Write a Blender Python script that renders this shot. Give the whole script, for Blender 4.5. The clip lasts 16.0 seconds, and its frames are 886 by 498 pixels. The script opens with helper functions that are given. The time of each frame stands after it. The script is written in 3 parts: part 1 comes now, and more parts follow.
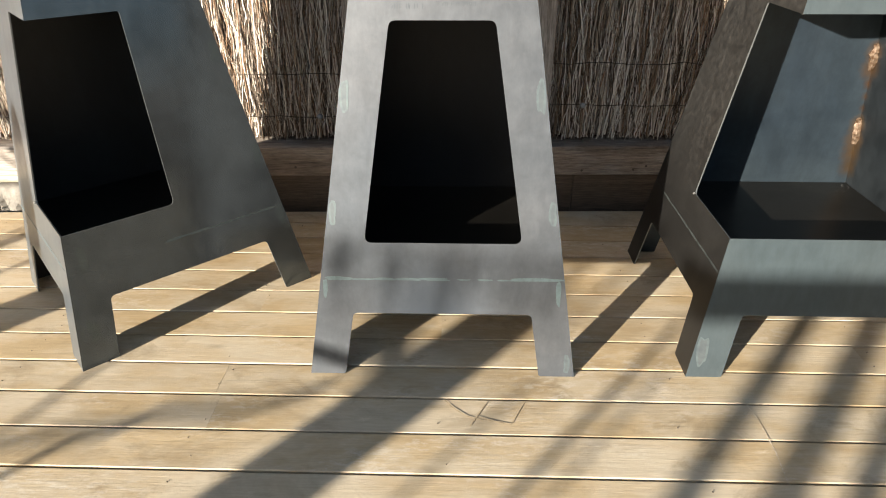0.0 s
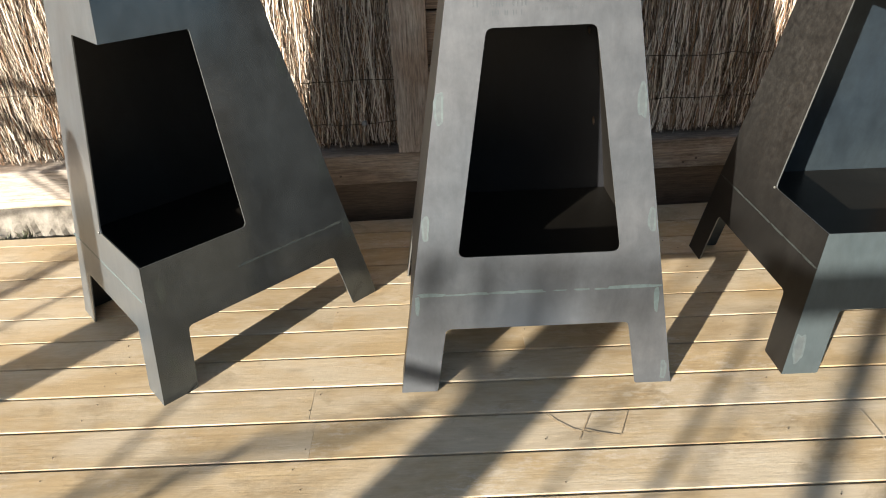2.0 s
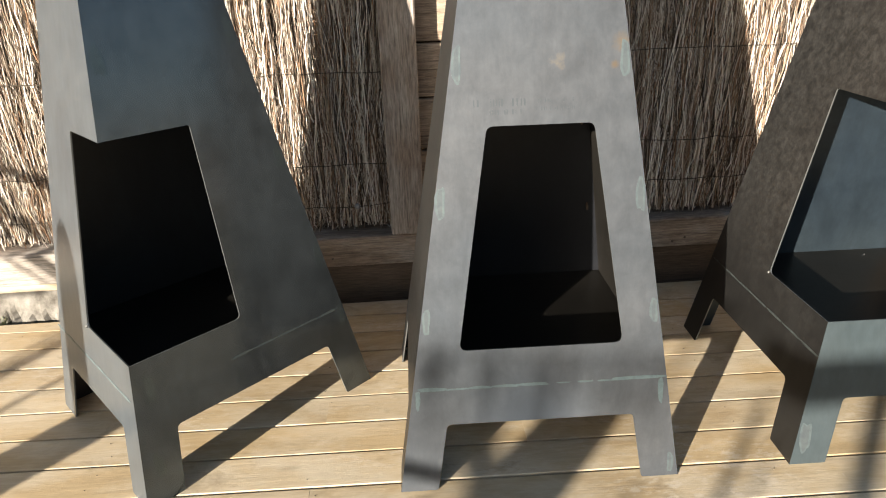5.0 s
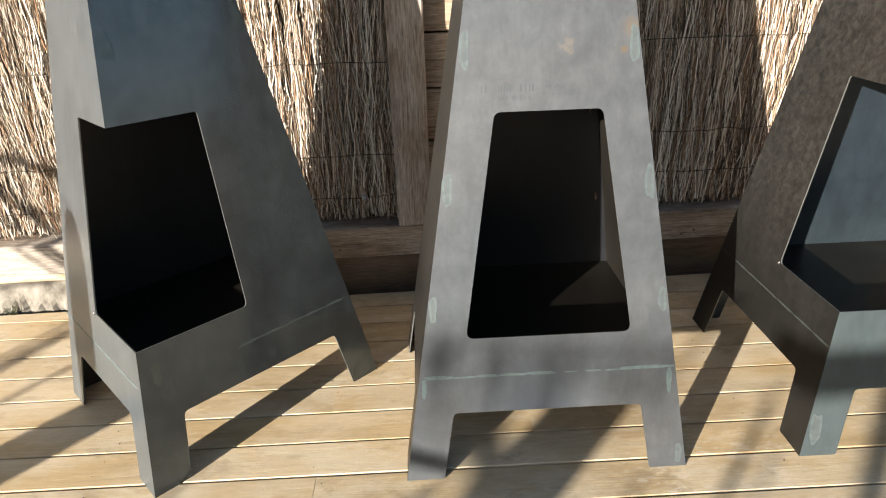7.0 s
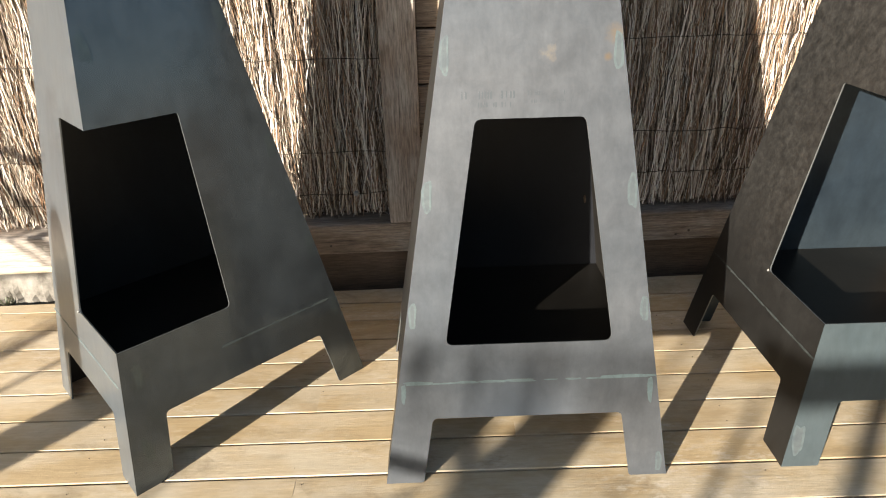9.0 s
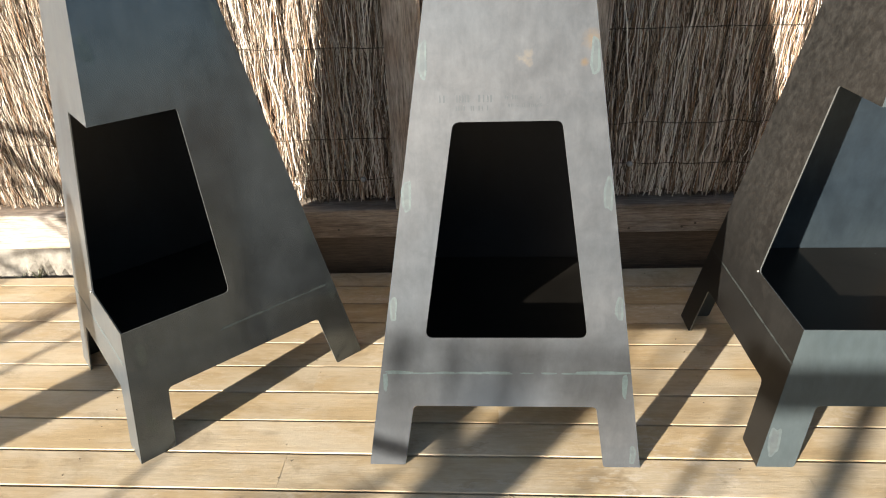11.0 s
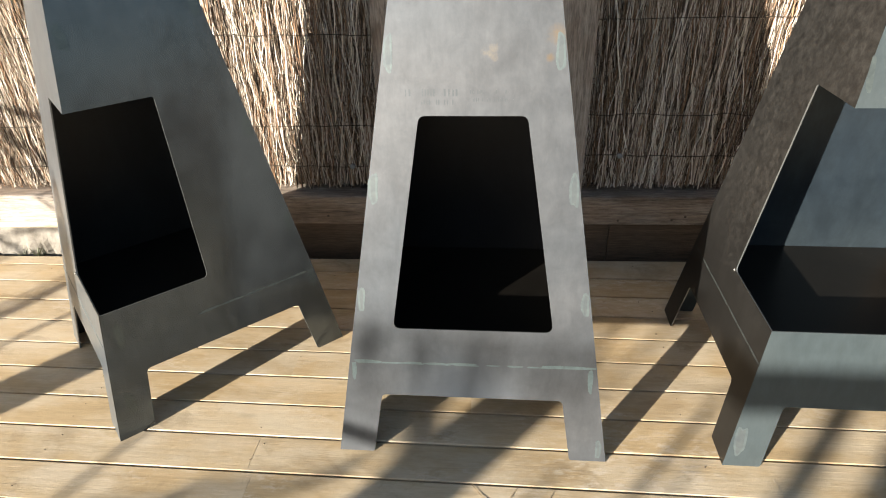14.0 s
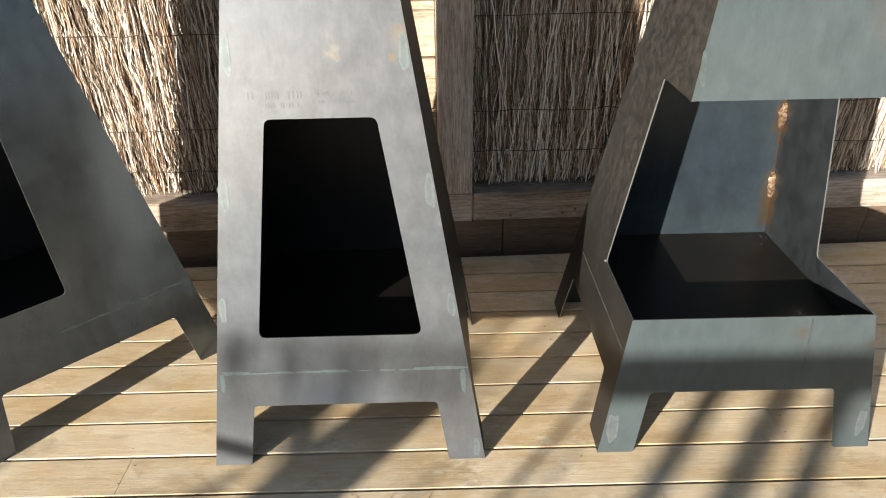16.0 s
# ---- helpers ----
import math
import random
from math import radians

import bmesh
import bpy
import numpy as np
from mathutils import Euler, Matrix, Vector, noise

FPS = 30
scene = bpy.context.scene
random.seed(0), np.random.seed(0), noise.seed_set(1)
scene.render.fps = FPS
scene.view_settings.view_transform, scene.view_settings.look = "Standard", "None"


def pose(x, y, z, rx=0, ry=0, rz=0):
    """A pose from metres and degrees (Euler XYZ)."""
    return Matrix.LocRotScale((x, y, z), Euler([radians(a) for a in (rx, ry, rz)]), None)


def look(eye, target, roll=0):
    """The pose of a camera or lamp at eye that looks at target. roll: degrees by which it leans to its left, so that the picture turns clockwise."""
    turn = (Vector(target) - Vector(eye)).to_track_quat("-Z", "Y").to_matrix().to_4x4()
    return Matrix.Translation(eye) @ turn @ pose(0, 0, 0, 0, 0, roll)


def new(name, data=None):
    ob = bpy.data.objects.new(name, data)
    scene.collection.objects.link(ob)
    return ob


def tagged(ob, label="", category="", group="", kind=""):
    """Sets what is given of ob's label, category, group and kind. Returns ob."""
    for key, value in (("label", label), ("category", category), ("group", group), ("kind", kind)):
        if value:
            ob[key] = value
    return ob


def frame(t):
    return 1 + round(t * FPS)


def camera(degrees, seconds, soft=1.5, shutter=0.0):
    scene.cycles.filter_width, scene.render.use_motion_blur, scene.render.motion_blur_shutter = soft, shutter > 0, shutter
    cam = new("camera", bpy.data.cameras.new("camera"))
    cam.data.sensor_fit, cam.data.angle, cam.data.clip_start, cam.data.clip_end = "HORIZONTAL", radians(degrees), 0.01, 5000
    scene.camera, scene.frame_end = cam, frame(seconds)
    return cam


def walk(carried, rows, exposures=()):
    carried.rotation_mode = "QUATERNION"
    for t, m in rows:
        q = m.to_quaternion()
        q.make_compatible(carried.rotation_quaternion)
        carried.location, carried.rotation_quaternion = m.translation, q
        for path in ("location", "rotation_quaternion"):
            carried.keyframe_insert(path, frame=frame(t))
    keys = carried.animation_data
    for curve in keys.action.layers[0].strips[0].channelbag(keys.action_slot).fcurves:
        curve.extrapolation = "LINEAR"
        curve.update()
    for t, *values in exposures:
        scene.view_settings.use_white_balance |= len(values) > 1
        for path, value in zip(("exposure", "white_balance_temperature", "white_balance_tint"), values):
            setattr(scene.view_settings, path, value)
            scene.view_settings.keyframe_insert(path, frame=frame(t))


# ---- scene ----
cam = camera(71.9, 16.0, 1.1)
PATH = [
    (0, (0.031, 0.025, 0.896), (-0.024, 1.756, -0.104), -0.2),
    (0.5, (0.013, 0.067, 0.912), (-0.044, 1.794, -0.096), -0.5),
    (1, (-0.05, 0.102, 0.909), (-0.118, 1.82, -0.112), -1.0),
    (1.5, (-0.13, 0.091, 0.911), (-0.164, 1.801, -0.125), -2.5),
    (2, (-0.191, 0.078, 0.921), (-0.189, 1.794, -0.107), -2.3),
    (2.5, (-0.213, 0.081, 0.943), (-0.154, 1.823, -0.036), -1.5),
    (3, (-0.215, 0.09, 0.954), (-0.121, 1.855, 0.019), -1.1),
    (3.5, (-0.223, 0.104, 0.961), (-0.119, 1.887, 0.06), -1.0),
    (4, (-0.227, 0.113, 0.966), (-0.131, 1.909, 0.092), -1.2),
    (6.5, (-0.224, 0.118, 0.955), (-0.172, 1.932, 0.116), -2.1),
    (7, (-0.226, 0.114, 0.945), (-0.177, 1.923, 0.092), -1.9),
    (7.5, (-0.214, 0.12, 0.941), (-0.169, 1.921, 0.072), -1.6),
    (8, (-0.202, 0.126, 0.943), (-0.156, 1.921, 0.061), -1.4),
    (8.5, (-0.187, 0.138, 0.956), (-0.148, 1.929, 0.069), -1.4),
    (10.8, (-0.078, 0.128, 1.037), (-0.179, 1.874, 0.066), -2.0),
    (11, (-0.059, 0.127, 1.036), (-0.17, 1.867, 0.057), -2.0),
    (11.5, (-0.018, 0.132, 1.044), (-0.133, 1.862, 0.047), -1.9),
    (12, (0.016, 0.141, 1.05), (-0.098, 1.866, 0.044), -1.8),
    (12.5, (0.02, 0.141, 1.051), (-0.092, 1.862, 0.038), -1.6),
    (13, (0.023, 0.145, 1.054), (-0.106, 1.862, 0.036), -1.6),
    (13.5, (0.014, 0.143, 1.054), (-0.146, 1.853, 0.029), -1.5),
    (14, (0.039, 0.137, 1.055), (-0.132, 1.844, 0.026), -1.7),
    (14.5, (0.072, 0.139, 1.058), (-0.009, 1.847, 0.021), -1.3),
    (15, (0.102, 0.141, 1.061), (0.089, 1.852, 0.025), -0.7),
    (15.5, (0.146, 0.147, 1.06), (0.151, 1.858, 0.023), -0.8),
    (16, (0.193, 0.163, 1.055), (0.204, 1.868, 0.01), -1.1),
]
walk(cam, [(t, look(eye, target, roll)) for t, eye, target, roll in PATH],
     exposures=[(0, 1.77), (4, 1.72), (8, 1.80), (11, 1.88), (12, 1.91), (13, 1.84), (14.5, 1.78), (16, 1.80)])

# ---- world and light ----
SUN_AZ, SUN_EL = 41.2, 13.4          # the light runs towards +x +y
world = bpy.data.worlds.new("world")
scene.world = world
world.use_nodes = True
wt = world.node_tree
sky = wt.nodes.new("ShaderNodeTexSky")
sky.sky_type, sky.sun_disc = "NISHITA", False
sky.sun_elevation, sky.sun_rotation = radians(SUN_EL), radians(180 + SUN_AZ)
wt.nodes["Background"].inputs["Strength"].default_value = 0.05
wt.links.new(sky.outputs["Color"], wt.nodes["Background"].inputs["Color"])
sun = new("sun", bpy.data.lights.new("sun", "SUN"))
sun.data.energy, sun.data.angle, sun.data.color = 5.0, radians(0.53), (1.0, 0.915, 0.80)
_d = Vector((math.sin(radians(SUN_AZ)), math.cos(radians(SUN_AZ)), -math.tan(radians(SUN_EL))))
sun.matrix_world = look((-6, -8, 5), Vector((-6, -8, 5)) + _d)


# ---- materials ----
def mat(name):
    m = bpy.data.materials.new(name)
    m.use_nodes = True
    return m, m.node_tree, m.node_tree.nodes["Principled BSDF"]


def node(nt, kind, **kw):
    n = nt.nodes.new(kind)
    for k, v in kw.items():
        if k in n.inputs:
            n.inputs[k].default_value = v
    return n


def link(nt, a, b):
    nt.links.new(a, b)


def ramp(nt, fac, stops):
    r = nt.nodes.new("ShaderNodeValToRGB")
    while len(r.color_ramp.elements) < len(stops):
        r.color_ramp.elements.new(0.5)
    for e, (p, c) in zip(r.color_ramp.elements, stops):
        e.position, e.color = p, (*c, 1) if len(c) == 3 else c
    link(nt, fac, r.inputs["Fac"])
    return r.outputs["Color"]


def grey(v):
    return (v, v, v)


def mix(nt, fac, a, b, blend="MIX"):
    n = nt.nodes.new("ShaderNodeMix")
    n.data_type, n.blend_type = "RGBA", blend
    for s, v in ((n.inputs[0], fac), (n.inputs[6], a), (n.inputs[7], b)):
        if hasattr(v, "links"):
            link(nt, v, s)
        else:
            s.default_value = v if not isinstance(v, tuple) else (*v, 1)
    return n.outputs[2]


def coords(nt, scale=(1, 1, 1), shift=None):
    tc = nt.nodes.new("ShaderNodeTexCoord")
    mp = nt.nodes.new("ShaderNodeMapping")
    mp.inputs["Scale"].default_value = scale
    link(nt, tc.outputs["Object"], mp.inputs["Vector"])
    if shift is not None:
        link(nt, shift, mp.inputs["Location"])
    return mp.outputs["Vector"]


def noise_tex(nt, vec, scale, detail=4, rough=0.6, dist=0.0):
    n = node(nt, "ShaderNodeTexNoise", Scale=scale, Detail=detail, Roughness=rough, Distortion=dist)
    link(nt, vec, n.inputs["Vector"])
    return n.outputs["Fac"]


def bump(nt, bsdf, height, strength, distance):
    b = node(nt, "ShaderNodeBump", Strength=strength, Distance=distance)
    link(nt, height, b.inputs["Height"])
    link(nt, b.outputs["Normal"], bsdf.inputs["Normal"])


def near(nt, point, radius, wobble, ragged=1.6):
    """1 close to a point of the object, fading over radius, broken by a noise."""
    tc = nt.nodes.new("ShaderNodeTexCoord")
    d = nt.nodes.new("ShaderNodeVectorMath")
    d.operation = "DISTANCE"
    link(nt, tc.outputs["Object"], d.inputs[0])
    d.inputs[1].default_value = point
    m = nt.nodes.new("ShaderNodeMath")
    m.operation = "MULTIPLY_ADD"
    link(nt, wobble, m.inputs[0])
    m.inputs[1].default_value = radius * ragged
    link(nt, d.outputs["Value"], m.inputs[2])
    r = nt.nodes.new("ShaderNodeMapRange")
    link(nt, m.outputs[0], r.inputs["Value"])
    for k, v in (("From Min", radius * 0.56 * ragged), ("From Max", radius * (0.5 * ragged + 0.9)), ("To Min", 1.0), ("To Max", 0.0)):
        r.inputs[k].default_value = v
    return r.outputs["Result"]


def steel(name, low=(0.066, 0.0775, 0.0895), high=(0.095, 0.1025, 0.1115), rust_and_shade=(), metal=0.45, rough=0.48, mottle=0.28, fleck=24.0, spec=0.5, stain=0.3, ragged=1.6):
    m, nt, b = mat(name)
    vec = coords(nt)
    cloud = noise_tex(nt, vec, 3.0, 4, 0.5, 0.2)
    fine = noise_tex(nt, coords(nt, (1, 1, 0.25)), 60.0, 6, 0.7)
    patch = noise_tex(nt, vec, fleck, 8, 0.72, 0.3)
    col = ramp(nt, cloud, [(0.3, low), (0.7, high)])
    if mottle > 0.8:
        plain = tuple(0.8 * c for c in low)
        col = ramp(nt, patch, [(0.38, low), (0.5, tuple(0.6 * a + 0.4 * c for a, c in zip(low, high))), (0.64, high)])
        # the mottle gives way to plain darker steel towards the sheet's lower end
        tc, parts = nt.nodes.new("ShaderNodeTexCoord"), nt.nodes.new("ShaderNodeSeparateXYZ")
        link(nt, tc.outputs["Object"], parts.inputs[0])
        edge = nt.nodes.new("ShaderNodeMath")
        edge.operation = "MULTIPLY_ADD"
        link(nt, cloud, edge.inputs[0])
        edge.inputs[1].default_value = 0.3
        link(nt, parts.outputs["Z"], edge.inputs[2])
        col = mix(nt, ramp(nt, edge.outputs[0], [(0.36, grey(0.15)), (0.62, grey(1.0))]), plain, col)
    else:
        col = mix(nt, mottle, col, ramp(nt, patch, [(0.35, grey(0.35)), (0.65, grey(0.75))]), "OVERLAY")
    col = mix(nt, 0.16, col, ramp(nt, fine, [(0.3, grey(0.2)), (0.7, grey(0.8))]), "OVERLAY")
    smear = noise_tex(nt, coords(nt, (1, 1, 0.55)), 5.5, 6, 0.62, 1.2)
    col = mix(nt, ramp(nt, smear, [(0.50, grey(0.0)), (0.66, grey(stain))]), col, tuple(c * k for c, k in zip(low, (0.58, 0.545, 0.52))))
    col = mix(nt, ramp(nt, smear, [(0.30, grey(0.55 * stain)), (0.44, grey(0.0))]), col, tuple(1.3 * c for c in high))
    wob = noise_tex(nt, vec, 70.0, 5, 0.75)
    # local spots of rust, and a patch of bluish shade put into the colour
    for p, r, c, *rag in rust_and_shade:
        col = mix(nt, near(nt, p, r, wob, rag[0] if rag else ragged), col, c)
    link(nt, col, b.inputs["Base Color"])
    b.inputs["Metallic"].default_value = metal
    b.inputs["Specular IOR Level"].default_value = spec
    link(nt, ramp(nt, patch, [(0.3, grey(rough - 0.03)), (0.7, grey(rough + 0.04))]), b.inputs["Roughness"])
    bump(nt, b, fine, 0.05, 0.001)
    return m


def timber(name, dark, light, grain_axis=0, grey_wash=(0.4, 0.38, 0.34), wash=0.4, rough=0.75, relief=0.8, knots=False):
    """Weathered sawn timber with the grain along one local axis, shifted from piece to piece."""
    m, nt, b = mat(name)
    info = nt.nodes.new("ShaderNodeObjectInfo")
    vec_s = nt.nodes.new("ShaderNodeVectorMath")
    vec_s.operation = "SCALE"
    comb = nt.nodes.new("ShaderNodeCombineXYZ")
    for i in range(3):
        link(nt, info.outputs["Random"], comb.inputs[i])
    link(nt, comb.outputs[0], vec_s.inputs[0])
    vec_s.inputs["Scale"].default_value = 37.0
    def along(across, length):
        sc = [across, across, across]
        sc[grain_axis] = length
        return coords(nt, sc, vec_s.outputs[0])
    grain = noise_tex(nt, along(28.0, 1.1), 1.0, 6, 0.65, 0.8)
    fine = noise_tex(nt, along(230.0, 18.0), 1.0, 6, 0.75, 0.3)
    check = noise_tex(nt, along(75.0, 3.2), 1.0, 5, 0.6, 0.4)
    blot = noise_tex(nt, along(6.0, 3.0), 1.0, 5, 0.65)
    scuff = noise_tex(nt, along(34.0, 12.0), 1.0, 6, 0.7, 0.5)
    col = ramp(nt, grain, [(0.28, dark), (0.72, light)])
    w = nt.nodes.new("ShaderNodeMath")
    w.operation = "MULTIPLY"
    link(nt, ramp(nt, blot, [(0.40, grey(0.0)), (0.60, grey(1.0))]), w.inputs[0])
    w.inputs[1].default_value = wash
    col = mix(nt, w.outputs[0], col, grey_wash)
    col = mix(nt, relief, col, ramp(nt, fine, [(0.3, grey(0.18)), (0.62, grey(0.66))]), "OVERLAY")
    dirt = tuple(0.35 * c for c in dark)
    col = mix(nt, ramp(nt, check, [(0.30, grey(min(0.75, relief))), (0.37, grey(0.0))]), col, dirt)
    col = mix(nt, ramp(nt, scuff, [(0.64, grey(0.0)), (0.74, grey(0.55))]), col, tuple(min(0.8, 1.35 * c) for c in grey_wash))
    if knots:
        stain = noise_tex(nt, along(11.0, 7.0), 1.0, 5, 0.7, 0.8)
        col = mix(nt, ramp(nt, stain, [(0.56, grey(0.0)), (0.70, grey(0.5))]), col, tuple(0.55 * c for c in dark))
        flake = noise_tex(nt, along(75.0, 26.0), 1.0, 6, 0.75, 0.15)
        worn = noise_tex(nt, along(5.0, 2.2), 1.0, 4, 0.6, 0.8)
        both = nt.nodes.new("ShaderNodeMath")
        both.operation = "MULTIPLY"
        link(nt, ramp(nt, flake, [(0.50, grey(0.0)), (0.60, grey(0.5))]), both.inputs[0])
        link(nt, ramp(nt, worn, [(0.49, grey(0.0)), (0.64, grey(0.8))]), both.inputs[1])
        col = mix(nt, both.outputs[0], col, (0.70, 0.65, 0.56))
        grime = noise_tex(nt, along(3.2, 1.6), 1.0, 6, 0.7, 1.0)
        col = mix(nt, ramp(nt, grime, [(0.52, grey(0.0)), (0.68, grey(0.45))]), col, tuple(0.62 * c for c in dark))
        vo = nt.nodes.new("ShaderNodeTexVoronoi")
        vo.inputs["Scale"].default_value = 1.0
        link(nt, along(9.0, 2.4), vo.inputs["Vector"])
        col = mix(nt, ramp(nt, vo.outputs["Distance"], [(0.0, grey(0.45)), (0.045, grey(0.25)), (0.075, grey(0.0))]), col, tuple(0.4 * c for c in dark))
    tone = ramp(nt, info.outputs["Random"], [(0.0, (0.45, 0.44, 0.43)), (1.0, (0.57, 0.56, 0.55))])
    col = mix(nt, 0.5, col, tone, "OVERLAY")
    link(nt, col, b.inputs["Base Color"])
    b.inputs["Roughness"].default_value = rough
    add = nt.nodes.new("ShaderNodeMath")
    link(nt, fine, add.inputs[0])
    link(nt, check, add.inputs[1])
    bump(nt, b, add.outputs[0], 0.12 + relief * 0.6, 0.0025)
    return m


M_DECK = timber("deck_timber", (0.385, 0.28, 0.152), (0.50, 0.385, 0.228), 0, (0.56, 0.49, 0.37), 0.75, 0.58, 0.2, knots=True)
M_RAIL = timber("rail_timber", (0.15, 0.112, 0.082), (0.34, 0.27, 0.21), 0, (0.37, 0.335, 0.295), 0.85, 0.85, 1.0)
M_POST = timber("post_timber", (0.18, 0.13, 0.097), (0.35, 0.28, 0.225), 2, (0.40, 0.36, 0.32), 0.85, 0.85, 1.0)
M_SLAT = timber("slat_timber", (0.21, 0.145, 0.095), (0.40, 0.305, 0.215), 0, (0.44, 0.36, 0.28), 0.6, 0.85, 1.0)
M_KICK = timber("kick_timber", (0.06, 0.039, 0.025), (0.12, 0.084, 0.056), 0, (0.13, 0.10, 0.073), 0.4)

# the broad blue spot low on the front is soft shade, painted in
M_STEEL_C = steel("steel_centre", (0.067, 0.077, 0.088), (0.098, 0.1025, 0.109), stain=0.2, rust_and_shade=[((0.03, -0.12, 0.812), 0.024, (0.19, 0.155, 0.11)), ((0.140, -0.10, 0.835), 0.021, (0.135, 0.108, 0.08)), ((0.128, -0.107, 0.80), 0.009, (0.13, 0.10, 0.07)), ((-0.02, -0.24, 0.12), 0.17, (0.062, 0.0755, 0.094), 0.35), ((0.19, -0.2, 0.42), 0.016, (0.06, 0.045, 0.03))])
M_STEEL_L = steel("steel_left", (0.091, 0.108, 0.121), (0.133, 0.151, 0.163), metal=0.85, rough=0.23, mottle=0.3, stain=0.5)
M_STEEL_W = steel("steel_pale", (0.098, 0.116, 0.132), (0.138, 0.154, 0.166), metal=0.6, rough=0.32, mottle=0.22, stain=0.4)
# darkened copy of the pit steel; the interior's shade is in its colour
M_DARK = steel("steel_inner_shaded", (0.016, 0.017, 0.018), (0.026, 0.027, 0.028), metal=0.2)
# sheets behind the window: base colours darkened to hold the shade inside
M_SHADED = steel("steel_window_shaded", (0.010, 0.011, 0.0135), (0.017, 0.018, 0.021), metal=0.2)
M_SHADED_BROWN = steel("steel_shaded_brown", (0.0085, 0.0075, 0.006), (0.0165, 0.0145, 0.0115), metal=0.2, mottle=0.5)
M_STEEL_R = steel("steel_right", (0.047, 0.064, 0.071), (0.070, 0.085, 0.089), metal=0.3, spec=0.3, stain=0.22, mottle=0.14, ragged=1.0, rust_and_shade=[((0.19, -0.095, 0.86), 0.10, (0.082, 0.075, 0.066)), ((0.10, -0.215, 0.27), 0.024, (0.060, 0.058, 0.050)), ((0.25, -0.215, 0.24), 0.03, (0.045, 0.046, 0.043))])
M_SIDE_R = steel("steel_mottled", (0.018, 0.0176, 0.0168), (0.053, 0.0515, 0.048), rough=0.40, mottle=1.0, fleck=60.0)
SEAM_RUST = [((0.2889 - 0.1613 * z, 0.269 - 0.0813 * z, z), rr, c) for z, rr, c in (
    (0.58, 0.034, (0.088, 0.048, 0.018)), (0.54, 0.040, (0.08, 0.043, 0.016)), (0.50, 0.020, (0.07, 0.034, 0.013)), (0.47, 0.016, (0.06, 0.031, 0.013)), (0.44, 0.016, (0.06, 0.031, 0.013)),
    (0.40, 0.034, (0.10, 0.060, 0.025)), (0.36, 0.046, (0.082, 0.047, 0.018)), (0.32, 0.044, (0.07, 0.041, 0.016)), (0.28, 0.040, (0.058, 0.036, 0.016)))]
M_BLUED = steel("steel_blued", (0.021, 0.032, 0.044), (0.041, 0.055, 0.064), rust_and_shade=SEAM_RUST, rough=0.4, ragged=0.7)
M_INNER = steel("steel_inner", (0.010, 0.0128, 0.0148), (0.027, 0.032, 0.035), rust_and_shade=SEAM_RUST, mottle=0.7, stain=0.6, ragged=0.7)
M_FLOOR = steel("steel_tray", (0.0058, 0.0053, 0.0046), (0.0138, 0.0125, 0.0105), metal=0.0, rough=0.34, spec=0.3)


def mark_mat(name, a, b, metal=0.4, rough=0.52):
    m, nt, bs = mat(name)
    n = noise_tex(nt, coords(nt), 45.0, 5, 0.7, 0.6)
    link(nt, ramp(nt, n, [(0.36, a), (0.62, b)]), bs.inputs["Base Color"])
    bs.inputs["Metallic"].default_value, bs.inputs["Roughness"].default_value = metal, rough
    return m


M_MARK = mark_mat("ground_weld", (0.080, 0.096, 0.104), (0.106, 0.134, 0.136))
M_GROUND_STEEL = mark_mat("ground_steel", (0.074, 0.087, 0.094), (0.094, 0.110, 0.114))
M_FAINT_L = mark_mat("faint_weld_dark_sheet", (0.098, 0.118, 0.124), (0.125, 0.150, 0.154), 0.85, 0.26)
M_DIM = mark_mat("dim_weld", (0.032, 0.038, 0.037), (0.058, 0.068, 0.066))
M_LINE = mark_mat("weld_line", (0.094, 0.122, 0.127), (0.126, 0.170, 0.172))
M_FAINT = mark_mat("faint_weld", (0.058, 0.072, 0.073), (0.082, 0.101, 0.099))
M_EDGE, _nt, _b = mat("cut_steel_edge")
_b.inputs["Base Color"].default_value, _b.inputs["Roughness"].default_value, _b.inputs["Metallic"].default_value = (0.17, 0.18, 0.18, 1), 0.4, 0.6
M_INK, _nt, _b = mat("faint_ink")
_b.inputs["Base Color"].default_value, _b.inputs["Roughness"].default_value, _b.inputs["Metallic"].default_value = (0.077, 0.086, 0.093, 1), 0.5, 0.45
M_BEAD, _nt, _b = mat("weld_metal")
_n = noise_tex(_nt, coords(_nt), 130.0, 4)
link(_nt, ramp(_nt, _n, [(0.38, (0.07, 0.035, 0.015)), (0.64, (0.20, 0.145, 0.10))]), _b.inputs["Base Color"])
_b.inputs["Roughness"].default_value, _b.inputs["Metallic"].default_value = 0.5, 0.4
bump(_nt, _b, _n, 0.6, 0.002)
M_TACK, _nt, _b = mat("bright_weld")
_n = noise_tex(_nt, coords(_nt), 220.0, 3)
link(_nt, ramp(_nt, _n, [(0.35, (0.06, 0.06, 0.057)), (0.65, (0.18, 0.18, 0.17))]), _b.inputs["Base Color"])
_b.inputs["Roughness"].default_value, _b.inputs["Metallic"].default_value = 0.35, 0.6
M_GREEN, _nt, _b = mat("weed_leaf")
_n = noise_tex(_nt, coords(_nt), 40.0, 3)
link(_nt, ramp(_nt, _n, [(0.3, (0.17, 0.19, 0.12)), (0.7, (0.36, 0.37, 0.27))]), _b.inputs["Base Color"])
_b.inputs["Roughness"].default_value = 0.7
M_SCUFF, _nt, _b = mat("scuffed_wood")
_n = noise_tex(_nt, coords(_nt), 90.0, 4)
